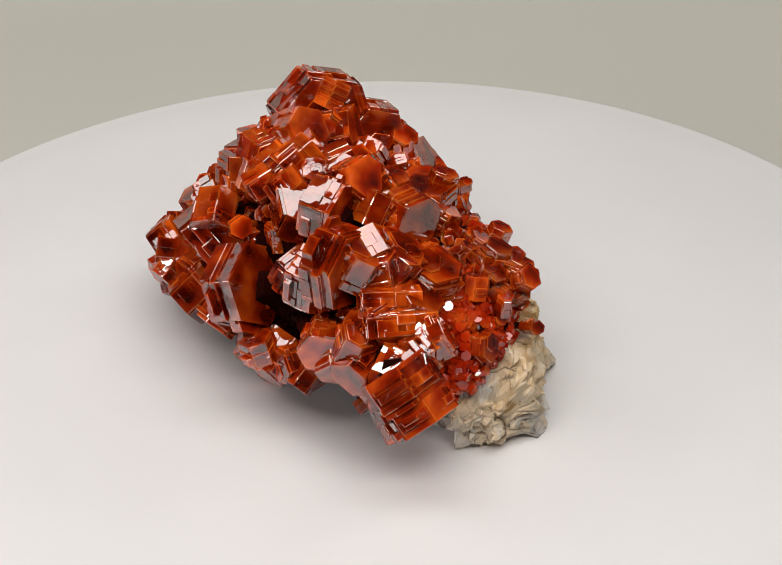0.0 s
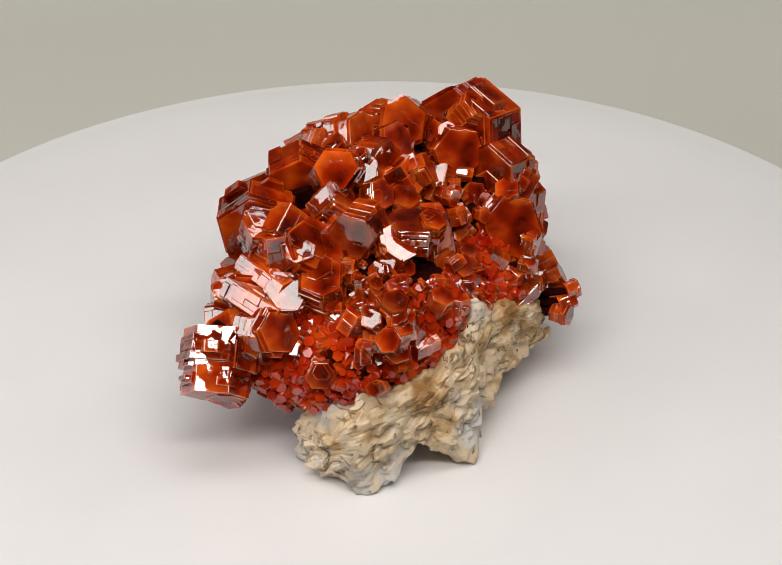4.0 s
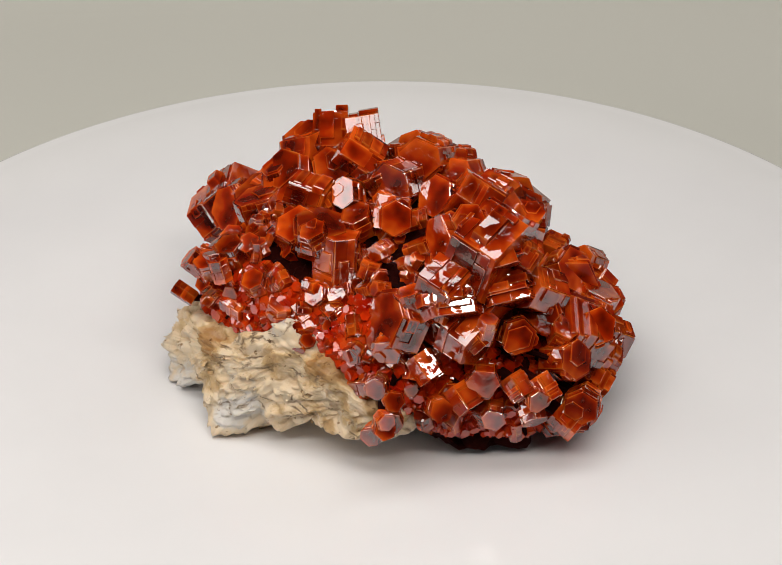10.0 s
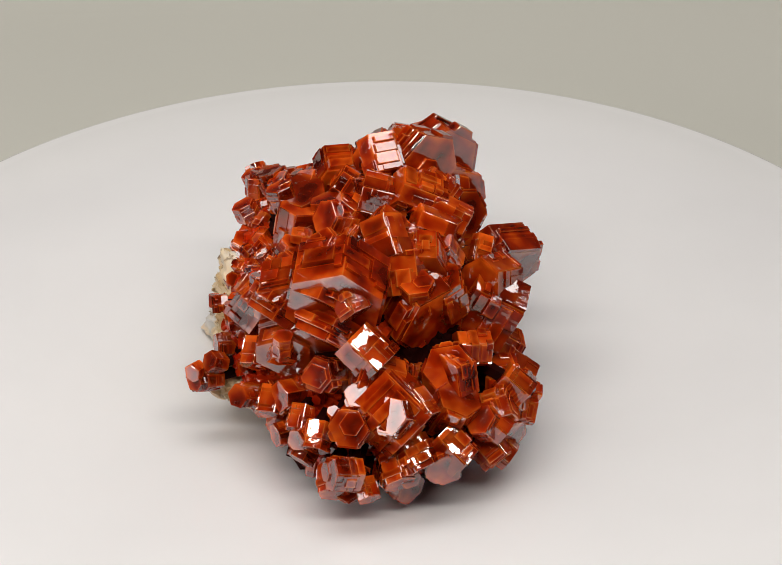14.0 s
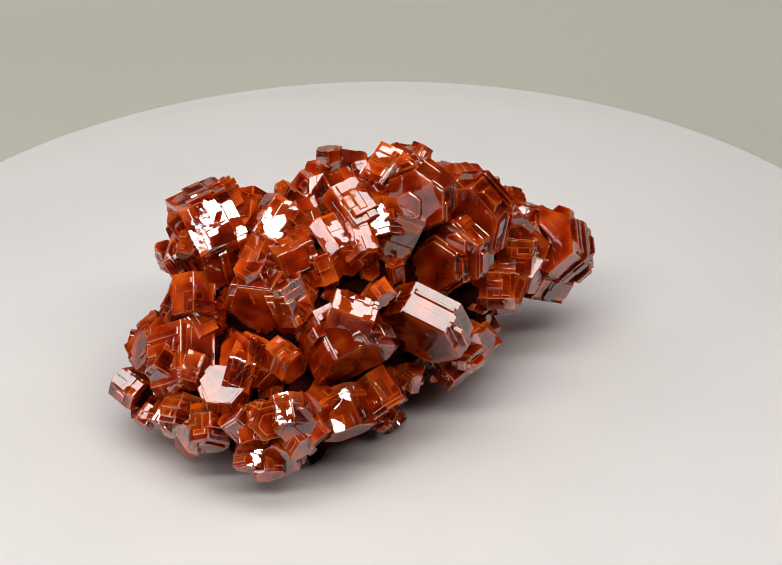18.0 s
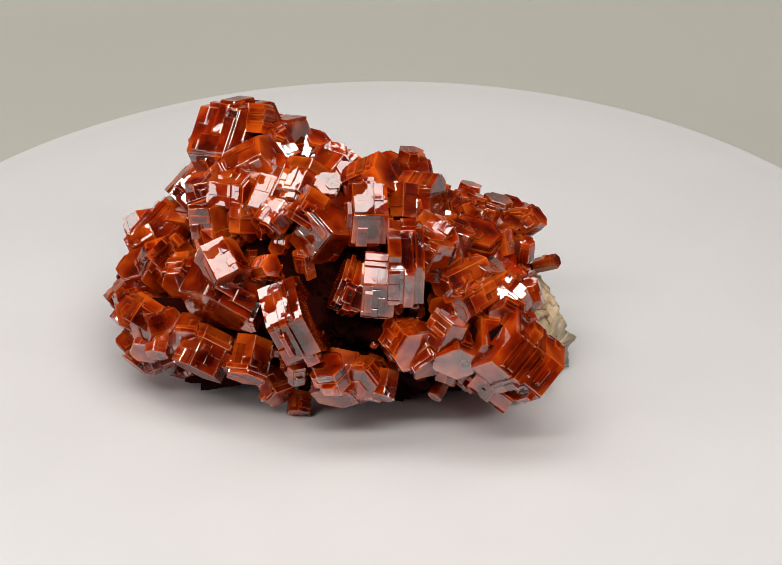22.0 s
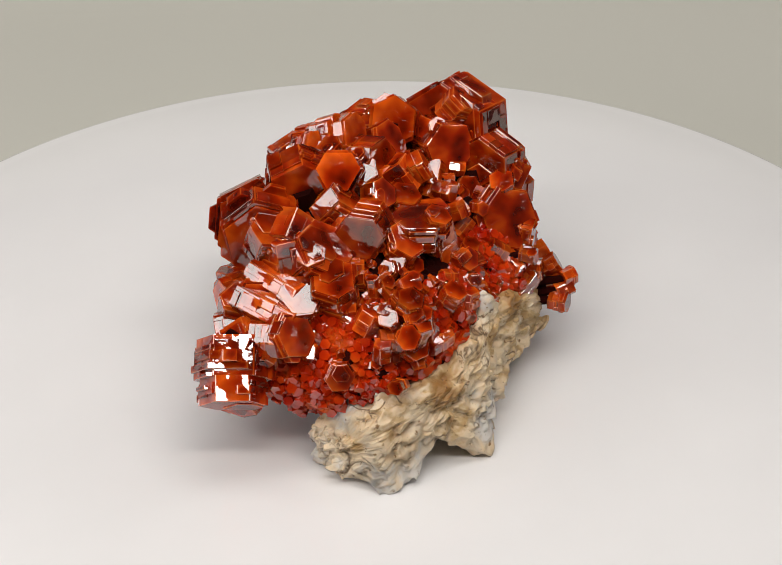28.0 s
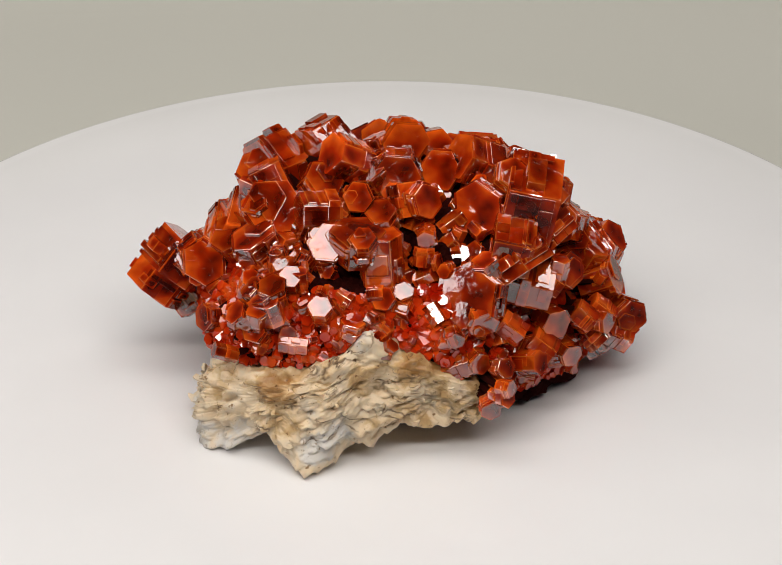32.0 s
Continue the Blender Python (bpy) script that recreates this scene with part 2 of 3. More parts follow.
def step(bm, rng, p, q, out, c, d, z0, z1, t):
    """One flat step on a prism's side between two corners p, q, from c to d of the width and z0 to z1, standing out by t."""
    if z0 - z1 < 0.00008 or (q - p).length * (d - c) < 0.00008:
        return
    b = min(0.00003, t * 0.4)
    e = (q - p).normalized() * b
    up = Vector((0, 0, b))
    low = [p.lerp(q, k) + Vector((0, 0, z)) - out * 0.0001 for k, z in ((c, z0), (c, z1), (d, z1), (d, z0))]
    mid = [v + out * (0.0001 + t - b + rng.uniform(-0.4, 0.4) * b) for v in low]
    top = [v + out * b + s for v, s in zip(mid, (e - up, e + up, up - e, -e - up))]
    rings = [[bm.verts.new(v) for v in ring] for ring in (low, mid, top)]
    for k, (s, u) in enumerate(zip(rings, rings[1:])):
        for i in range(4):
            f = bm.faces.new((s[i], s[(i + 1) % 4], u[(i + 1) % 4], u[i]))
            f.material_index = k
    bm.faces.new(rings[2])


count = 0


def crystal(x, y, z, az, el, spin, r, h, steps=3):
    """A stepped hexagonal prism: its outer face's centre, the way it points, its turn, radius and length, in millimetres."""
    global count
    count += 1
    rng = random.Random(count)
    r, h = r * MM, h * MM
    bev = min(0.03 * r, 0.00008)
    bm = bmesh.new()
    outline = hexagon(rng, r * 0.96, 0.10)
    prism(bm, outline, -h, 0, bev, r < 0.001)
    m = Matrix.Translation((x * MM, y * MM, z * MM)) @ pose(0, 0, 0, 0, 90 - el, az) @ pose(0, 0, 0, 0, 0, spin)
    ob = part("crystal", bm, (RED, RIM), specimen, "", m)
    ob["length"] = h

    def plate(k, a, off, z0, z1, wobble, name):
        bm = bmesh.new()
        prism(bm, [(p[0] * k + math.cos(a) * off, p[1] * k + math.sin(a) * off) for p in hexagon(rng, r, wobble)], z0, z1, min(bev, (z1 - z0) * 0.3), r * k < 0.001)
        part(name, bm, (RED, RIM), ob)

    # plates stacked along the prism, each a little out of line
    z1 = -h * rng.uniform(0.05, 0.2)
    for _ in range(2 if r < 0.0022 else 3):
        t = h * rng.uniform(0.12, 0.3)
        plate(rng.uniform(0.93, 1.02), rng.uniform(0, 6.28), r * rng.uniform(0.01, 0.06), z1 - t, z1, 0.08, "plate")
        z1 -= t + h * rng.uniform(0.02, 0.12)
        if z1 < -0.8 * h:
            break
    # flat steps grown on the six sides, like uneven paving
    bm = bmesh.new()
    apart = r > 0.0027
    for i in range(6):
        p, q = Vector((*outline[i], 0)), Vector((*outline[(i + 1) % 6], 0))
        along = (q - p).normalized()
        out = Vector((along.y, -along.x, 0))
        if out.dot((p + q) / 2) < 0:
            out = -out
        rows = 1 if r < 0.0012 else rng.choice((2, 3, 3))
        cuts = [0] + sorted(rng.uniform(0.1, 0.8) for _ in range(rows - 1)) + [rng.uniform(0.7, 0.95)]
        for a, b in zip(cuts, cuts[1:]):
            cols = sorted([0.02, 0.98] + [rng.uniform(0.15, 0.85) for _ in range(rng.choice((0, 1, 1, 2) if r > 0.0012 else (0, 1)))])
            for c, d in zip(cols, cols[1:]):
                if rng.random() < 0.35:
                    continue
                if apart:
                    bm = bmesh.new()
                step(bm, rng, p, q, out, c + 0.01, d - 0.01, -h * a - 0.00003, -h * b, r * rng.uniform(0.015, 0.10))
                if apart:
                    if len(bm.faces):
                        bmesh.ops.recalc_face_normals(bm, faces=bm.faces)
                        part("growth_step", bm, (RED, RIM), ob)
                    else:
                        bm.free()
    if not apart:
        bmesh.ops.recalc_face_normals(bm, faces=bm.faces)
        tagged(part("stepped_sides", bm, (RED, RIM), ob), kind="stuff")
    # blocks on the sides, a terrace on the end face
    for _ in range(steps if r > 0.0022 else 1):
        k = rng.uniform(0.28, 0.6)
        z1 = -h * rng.uniform(0.0, 0.5)
        plate(k, math.radians(30 * rng.randrange(12)), r * (1.05 - k * 0.92), z1 - h * rng.uniform(0.12, 0.4), z1, 0.06, "growth_step")
    for _ in range(rng.choice((0, 0, 1, 1)) if r > 0.0018 else 0):
        k = rng.uniform(0.35, 0.8)
        plate(k, math.radians(30 * rng.randrange(12)), r * (0.86 - 0.9 * k), -0.0004, rng.uniform(0.00006, 0.0003), 0.25, "terrace")
    return ob


crystal(7.0, -26.4, 11.2, -40, -45, 30, 4.3, 3.2)
crystal(5.3, -25.0, 13.5, -40, -45, 30, 4.7, 5.0)
crystal(4.6, -24.6, 8.8, -60, -30, 10, 3.2, 5.5)
crystal(6.2, -22.0, 14.0, -20, -20, 10, 3.6, 6.0)
crystal(-4.5, 16.4, 27.3, -72, 13, 12, 6.2, 6.4)
crystal(1.6, 17.0, 24.6, -72, 12, 10, 4.3, 5.0)
crystal(-4.2, 19.2, 20.8, -74, 12, 58, 5.0, 3.6)
crystal(1.2, 17.5, 20.0, -74, 14, 4, 3.9, 7.0)
crystal(-17.0, -4.7, 16.9, 146, -24, 7, 5.7, 4.6)
crystal(19.1, -6.8, 21.3, 20, 70, 10, 1.7, 4.0)
crystal(-11.1, 29.4, 6.6, 100, 35, 10, 2.6, 5.0)
crystal(8.4, 16.1, 20.9, -8, 30, 5, 4.3, 4.2)
crystal(12.7, 23.4, 11.6, 80, 8, 10, 1.2, 1.8)
crystal(10.8, 22.2, 13.2, 60, 30, 20, 1.4, 2.2)
crystal(-20.8, 3.3, 16.6, -156, -31, 50, 5.4, 6.8)
crystal(-5.4, -11.6, 25.6, 145, 2, 50, 5.5, 4.4)
crystal(-7.6, -9.5, 22.3, 142, 6, 2, 4.6, 4.0)
crystal(-9.8, -7.4, 22.2, 137, 22, 18, 3.6, 3.6)
crystal(-6.4, -5.5, 29.9, 150, 7, 3, 4.3, 4.2)
crystal(-13.3, 4.0, 27.5, -151, -28, 25, 2.1, 4.8)
crystal(-19.3, 1.4, 21.0, -101, -22, 48, 3.1, 5.4)
crystal(-10.5, 0.7, 29.1, -150, -27, 39, 3.0, 6.0)
crystal(1.5, -13.7, 26.1, -60, -25, 44, 2.7, 4.2)
crystal(-6.2, -0.8, 31.8, -109, 62, 20, 1.8, 3.0)
crystal(-2.8, 0.5, 31.2, -105, 60, 10, 1.8, 3.1)
crystal(-14.6, -1.4, 3.6, -95, -28, 28, 2.4, 3.8)
crystal(-0.9, -0.0, 30.4, -31, 62, 0, 2.3, 3.7)
crystal(-2.8, 13.9, 30.3, -31, 60, 0, 1.2, 2.5)
crystal(-13.0, 7.0, 27.7, 43, 62, 0, 2.1, 3.7)
crystal(9.4, -18.0, 19.0, 7, 26, 6, 3.1, 4.4)
crystal(-2.6, -3.3, 31.1, 43, 62, 0, 1.7, 3.1)
crystal(-11.5, 26.6, 17.7, 101, 62, 30, 1.7, 3.0)
crystal(1.8, 22.1, 26.4, 101, 62, 0, 1.7, 2.7)
crystal(-9.0, 28.2, 15.7, 101, 62, 0, 0.8, 1.5)
crystal(-0.8, 14.4, 27.4, -10, 16, 12, 3.6, 6.0)
crystal(-1.2, 3.8, 29.5, 19, 14, 26, 3.1, 6.0)
crystal(-15.7, 11.6, 26.4, 85, 73, 34, 2.8, 5.8)
crystal(-14.1, 15.2, 27.5, 103, 75, 48, 2.2, 4.4)
crystal(-9.2, 9.3, 29.8, -96, 81, 25, 3.0, 5.0)
crystal(-7.1, -3.8, 29.5, -62, 57, 47, 3.8, 6.3)
crystal(-21.6, 19.5, 15.7, 166, 63, 28, 2.9, 5.9)
crystal(-26.2, 14.3, 12.8, -160, 25, 27, 2.4, 4.4)
crystal(6.8, -6.1, 26.9, -57, 9, 31, 3.2, 4.9)
crystal(8.0, 2.3, 27.0, 76, 85, 43, 3.7, 3.6)
crystal(0.9, -13.5, 27.5, -174, 83, 59, 2.9, 4.8)
crystal(-0.6, -18.9, 20.2, -166, 5, 34, 2.3, 8.9)
crystal(-1.0, -16.7, 22.8, -168, 8, 34, 1.9, 7.5)
crystal(4.8, -21.8, 17.8, -136, 0, 59, 2.4, 4.8)
crystal(-14.0, -10.7, 13.5, 169, 74, 21, 2.4, 3.5)
crystal(-11.1, -13.2, 10.8, -146, 3, 39, 2.3, 3.5)
crystal(-2.5, -21.4, 14.5, -124, -11, 56, 2.9, 5.5)
crystal(-0.8, -18.8, 19.6, -22, 65, 2, 2.7, 4.1)
crystal(19.3, -7.4, 17.8, -13, 39, 38, 1.6, 3.1)
crystal(13.2, 15.8, 18.5, -66, 72, 58, 0.7, 1.6)
crystal(12.6, -6.3, 23.5, 1, 63, 42, 1.0, 2.0)
crystal(5.0, -10.2, 26.5, 13, 50, 38, 3.8, 6.3)
crystal(0.2, -13.9, 28.3, -7, 62, 4, 3.1, 5.0)
crystal(2.1, -4.3, 29.8, 49, 48, 14, 2.6, 4.2)
crystal(9.7, -1.1, 26.0, 19, 54, 24, 2.6, 2.5)
crystal(6.7, 4.2, 26.5, -147, 80, 12, 3.0, 9.8)
crystal(-4.8, 8.1, 29.4, 14, 38, 28, 2.8, 4.3)
crystal(3.5, 0.4, 29.0, 13, 33, 28, 2.0, 2.8)
crystal(3.7, 3.5, 27.7, -7, 73, 56, 2.1, 3.2)
crystal(6.8, -15.4, 22.6, -23, 61, 26, 2.9, 4.2)
crystal(13.5, -9.5, 21.1, 70, 64, 13, 1.7, 3.0)
crystal(10.9, -7.7, 23.8, -174, 80, 36, 1.0, 3.0)
crystal(15.0, -15.9, 14.8, -35, 18, 31, 1.9, 2.5)
crystal(14.5, -4.3, 23.3, 14, 60, 28, 1.5, 2.5)
crystal(16.9, 0.5, 21.6, 14, 65, 28, 1.6, 2.2)
crystal(10.1, 8.7, 21.2, 14, 60, 58, 1.3, 2.0)
crystal(-6.5, 24.5, 16.4, 95, -10, 20, 1.8, 3.5)
crystal(-16.0, 27.3, 16.3, 74, 35, 41, 2.5, 4.4)
crystal(-5.5, 25.2, 17.9, 71, 27, 37, 2.4, 4.3)
crystal(-10.0, 31.6, 9.2, 46, 17, 59, 2.3, 3.6)
crystal(-0.4, 27.0, 8.6, 54, 2, 15, 1.6, 3.6)
crystal(-0.1, 25.0, 13.0, 55, 11, 21, 2.2, 3.6)
crystal(11.5, 22.6, 10.6, 55, 11, 21, 1.5, 2.3)
crystal(11.5, 19.1, 13.5, 42, 5, 8, 1.5, 2.3)
crystal(2.7, 22.9, 10.8, 47, 9, 26, 1.9, 3.2)
crystal(13.2, 16.5, 17.5, 31, -2, 53, 1.2, 2.0)
crystal(-1.1, 25.1, 22.4, 125, 79, 32, 1.3, 3.5)
crystal(-19.5, 17.8, 18.1, 111, 35, 41, 3.2, 5.7)
crystal(18.0, -6.9, 21.9, -83, 71, 58, 1.4, 2.5)
crystal(13.4, -3.4, 23.6, -92, 85, 43, 1.1, 2.6)
crystal(-2.7, -1.2, 29.7, 134, -33, 27, 2.9, 5.1)
crystal(8.6, -11.7, 24.2, -54, 70, 19, 3.2, 5.4)
crystal(-9.9, 13.2, 27.5, 134, -33, 3, 3.3, 5.6)
crystal(-14.0, 3.7, 26.7, 166, -8, 26, 2.4, 4.2)
crystal(-26.8, 11.1, 12.2, 177, 8, 41, 2.7, 4.8)
crystal(-15.9, 13.5, 21.3, 151, -16, 40, 5.4, 5.2)
crystal(-25.7, 13.5, 6.4, 159, -15, 17, 3.1, 5.3)
crystal(-14.2, 29.4, 4.9, 134, -33, 18, 1.5, 2.6)
crystal(-4.8, 29.5, 8.0, 76, -36, 13, 1.8, 3.1)
crystal(-17.2, 27.3, 6.6, 134, -33, 3, 2.3, 3.9)
crystal(-9.8, 23.5, 18.6, 32, 25, 27, 2.9, 5.4)
crystal(-6.9, 29.7, 10.2, 100, -39, 29, 2.0, 3.5)
crystal(1.3, 24.8, 9.7, 100, -39, 39, 2.0, 3.5)
crystal(-4.1, 28.2, 11.3, 100, -39, 39, 1.8, 3.1)
crystal(9.8, 19.0, 18.2, 35, -6, 43, 2.0, 3.4)
crystal(12.1, 6.8, 20.9, 7, 35, 31, 1.6, 2.7)
crystal(5.5, 17.4, 24.7, -54, 70, 19, 1.8, 3.1)
crystal(13.9, 21.3, 8.7, 29, 2, 55, 1.4, 2.4)
crystal(4.8, 21.8, 13.9, 100, -39, 49, 2.0, 3.5)
crystal(-0.5, 24.8, 18.2, 112, -39, 39, 1.9, 3.3)
crystal(-1.1, 4.8, 29.1, -143, 56, 21, 2.4, 4.2)
crystal(5.5, -12.6, 26.6, -32, 65, 51, 1.9, 3.3)
crystal(-14.1, 1.3, 27.1, -165, -27, 26, 2.4, 5.0)
crystal(16.5, -6.0, 22.9, -2, 70, 19, 1.9, 3.3)
crystal(-2.9, 18.4, 32.3, 44, 51, 35, 2.2, 3.7)
crystal(-9.6, 22.1, 25.9, 151, -39, 39, 2.4, 4.1)
crystal(12.7, 23.0, 10.3, 70, 18, 42, 1.4, 2.3)
crystal(-12.7, 22.2, 19.3, 175, -36, 59, 3.0, 5.1)
crystal(-17.6, 24.1, 12.2, 175, -36, 9, 4.5, 7.7)
crystal(-4.9, 30.2, 11.4, 75, 10, 53, 1.5, 2.7)
crystal(-10.3, 31.2, 5.8, 117, -31, 10, 2.1, 3.6)
crystal(-18.4, 18.3, 16.3, 70, 12, 20, 3.6, 3.4)
crystal(-21.4, 10.6, 17.0, -143, -8, 46, 2.4, 4.1)
crystal(-19.6, 25.4, 8.3, 151, -39, 49, 2.4, 4.1)
crystal(-23.4, 21.6, 8.0, 175, -36, 54, 2.7, 4.7)
crystal(-26.2, 16.2, 9.6, -174, -33, 58, 2.1, 3.7)
crystal(-26.0, 14.5, 4.5, -174, -33, 13, 2.0, 3.5)
crystal(-23.1, 6.6, 11.0, -143, -8, 31, 2.5, 4.3)
crystal(-27.2, 10.2, 9.3, -149, -15, 37, 2.1, 3.6)
crystal(-8.8, -12.1, 8.6, -143, -8, 31, 2.5, 4.3)
crystal(-8.0, -8.2, 4.7, -149, -15, 17, 1.6, 2.8)
crystal(-11.3, 29.0, 14.3, 101, 26, 31, 2.6, 4.5)
crystal(-19.3, 23.9, 14.3, 154, -31, 10, 2.2, 3.8)
crystal(-26.8, 11.9, 12.3, -172, -39, 49, 2.3, 3.9)
crystal(-21.6, 24.2, 7.9, 123, -6, 53, 2.4, 4.2)
crystal(-25.5, 16.9, 5.4, 164, -36, 8, 2.2, 3.8)
crystal(-23.7, 18.9, 12.7, 81, 51, 55, 2.1, 3.5)
crystal(-26.5, 8.3, 9.8, -137, -33, 3, 1.7, 2.9)
crystal(-23.2, 4.4, 8.0, -160, -39, 49, 3.3, 5.6)
crystal(-13.1, -11.0, 8.1, -137, -33, 13, 3.1, 5.3)
crystal(-5.8, -18.0, 15.8, -100, 0, 24, 3.1, 5.3)
crystal(-11.0, -1.2, 27.7, -172, -39, 49, 2.7, 4.7)
crystal(10.1, 3.6, 27.8, 6, 71, 43, 1.8, 3.1)
crystal(1.2, 8.8, 28.8, 60, 28, 56, 2.3, 4.0)
crystal(-10.5, 11.9, 28.9, -55, 56, 21, 3.0, 5.2)
crystal(16.0, -9.2, 21.4, -55, 56, 21, 1.3, 2.2)
crystal(-3.9, -18.8, 13.2, -98, -27, 16, 2.9, 5.0)
crystal(-9.1, -14.4, 8.5, -143, -39, 34, 2.0, 3.4)
crystal(2.6, -18.7, 20.7, -54, 24, 39, 3.0, 5.2)
crystal(-11.7, 8.0, 27.6, -65, 8, 36, 2.7, 4.8)
crystal(-16.9, 24.0, 3.2, 153, -6, 48, 2.2, 3.8)
crystal(-19.5, -0.7, 8.2, -143, -39, 39, 2.9, 5.1)
crystal(-12.9, -2.5, 0.9, -130, -39, 49, 1.6, 2.7)
crystal(20.1, -9.4, 20.7, -42, 41, 38, 1.6, 2.8)
crystal(15.4, -6.3, 23.0, 8, 69, 56, 1.4, 2.3)
crystal(15.0, -9.0, 21.9, -48, 66, 18, 1.0, 3.1)
crystal(18.2, -5.8, 21.6, -65, 75, 18, 1.4, 3.1)
crystal(20.8, -12.1, 14.9, -58, 26, 30, 1.0, 3.1)
crystal(-18.1, 26.2, 7.0, 141, 9, 33, 1.4, 3.6)
crystal(5.3, -23.1, 18.1, -126, 34, 32, 1.8, 4.2)
crystal(-4.3, 22.4, 26.3, 83, -42, 30, 3.6, 4.4)
crystal(2.0, 21.6, 21.3, 67, -42, 30, 4.4, 4.6)
crystal(-5.2, 22.4, 20.6, 77, -42, 30, 5.0, 3.6)


# ---- crust under the crystals, host rock, druse ----
HEART = Vector((-3.0, 0.0, 9.5))
ROOTS = []


def root(x, y, z, weight=1.0):
    d = Vector((x, y, z)) - HEART
    ROOTS.append((d.normalized(), d.length, weight))


def crust_radius(way):
    top, total = 0.0, 0.0
    for d, r, w in ROOTS:
        k = way.dot(d)
        if k > 0.5:
            g = w * math.exp((k - 1) * 60 - 0.3 * r)
            top += g * r
            total += g
    r = top / total if total > 1e-9 else 8.0
    # hollows under the overhanging crystals of the back
    if way.x < 0 and way.z < 0.45:
        r -= 2.2 * min(1.0, -3 * way.x) * min(1.0, (0.45 - way.z) * 5)
    if way.y < -0.55 and way.z < 0.1:
        r -= 7 * min(1.0, (0.1 - way.z) * 4) * min(1.0, (-way.y - 0.55) * 4) * min(1.0, max(0.0, (0.5 - way.x) * 5))
    if way.z < -0.05:
        r = min(r, 8.3 / -way.z)
    return r


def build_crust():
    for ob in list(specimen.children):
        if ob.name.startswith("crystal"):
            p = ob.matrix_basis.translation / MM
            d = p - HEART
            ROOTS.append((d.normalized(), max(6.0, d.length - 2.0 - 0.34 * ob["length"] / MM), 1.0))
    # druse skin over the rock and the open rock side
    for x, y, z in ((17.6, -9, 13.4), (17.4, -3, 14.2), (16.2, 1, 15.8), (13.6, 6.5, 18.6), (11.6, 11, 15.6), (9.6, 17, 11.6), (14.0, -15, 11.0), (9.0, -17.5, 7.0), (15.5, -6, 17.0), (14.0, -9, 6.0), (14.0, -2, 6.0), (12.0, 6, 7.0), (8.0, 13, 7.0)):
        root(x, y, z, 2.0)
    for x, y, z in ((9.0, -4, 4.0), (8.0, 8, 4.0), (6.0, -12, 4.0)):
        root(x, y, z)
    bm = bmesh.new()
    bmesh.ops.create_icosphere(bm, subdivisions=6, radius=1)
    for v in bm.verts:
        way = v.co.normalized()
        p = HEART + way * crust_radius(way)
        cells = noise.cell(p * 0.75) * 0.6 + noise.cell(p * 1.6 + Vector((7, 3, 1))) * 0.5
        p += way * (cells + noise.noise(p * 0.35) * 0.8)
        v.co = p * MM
    # an added near-black stem from the heart closes the gap behind each large crystal
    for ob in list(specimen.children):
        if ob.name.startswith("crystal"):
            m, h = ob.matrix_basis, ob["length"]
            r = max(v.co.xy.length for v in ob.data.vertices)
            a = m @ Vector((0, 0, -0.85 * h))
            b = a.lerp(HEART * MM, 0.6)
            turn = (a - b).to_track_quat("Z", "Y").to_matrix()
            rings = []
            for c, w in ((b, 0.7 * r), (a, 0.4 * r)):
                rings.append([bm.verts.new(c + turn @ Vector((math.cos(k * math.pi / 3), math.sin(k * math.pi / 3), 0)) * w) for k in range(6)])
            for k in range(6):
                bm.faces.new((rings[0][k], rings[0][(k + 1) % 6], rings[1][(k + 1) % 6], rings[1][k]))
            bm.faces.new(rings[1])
    tagged(part("crust", bm, CRUST, specimen, "near-black filler body under the crystals, shade of the gaps in its colour"), kind="stuff")


def between(knots, v):
    """A smooth value at v between knots (place, value)."""
    for (a, p), (b, q) in zip(knots, knots[1:]):
        if v <= b:
            k = min(1.0, max(0.0, (v - a) / (b - a)))
            return p + (q - p) * k * k * (3 - 2 * k)
    return knots[-1][1]


# the rock along y: its front, its upper, its lower edge and its back
FRONT = ((-19.5, 9.5), (-17, 16.4), (-14, 20.0), (-9, 21.2), (-3, 21.3), (1, 20.2), (6, 18.2), (10, 15.6), (16, 12.8), (20.5, 11.5))
UPPER = ((-19.5, 3.8), (-17, 6.0), (-14, 9.4), (-10, 11.6), (-3, 12.4), (1, 14.0), (6, 18.0), (10, 15.0), (17, 11.0), (20.5, 8.0))
LOWER = ((-19.5, 3.0), (-16, 0.0), (-11.5, 0.0), (-8, 1.8), (-5, 3.8), (-3, 2.4), (-0.6, 0.0), (1.2, 0.0), (6.5, 2.7), (11, 4.2), (16, 4.4), (20.5, 5.8))

BACK = ((-19.5, 8.5), (-14, 11.0), (-11, 8.0), (-6, 3.0), (0, 1.0), (20.5, 1.0))


def ledge(v):
    """Flat treads with steep risers, for flakes that overlap."""
    f = math.floor(v)
    return f + min(1.0, max(0.0, (v - f - 0.4) * 6)) - 0.35 * (v - f)


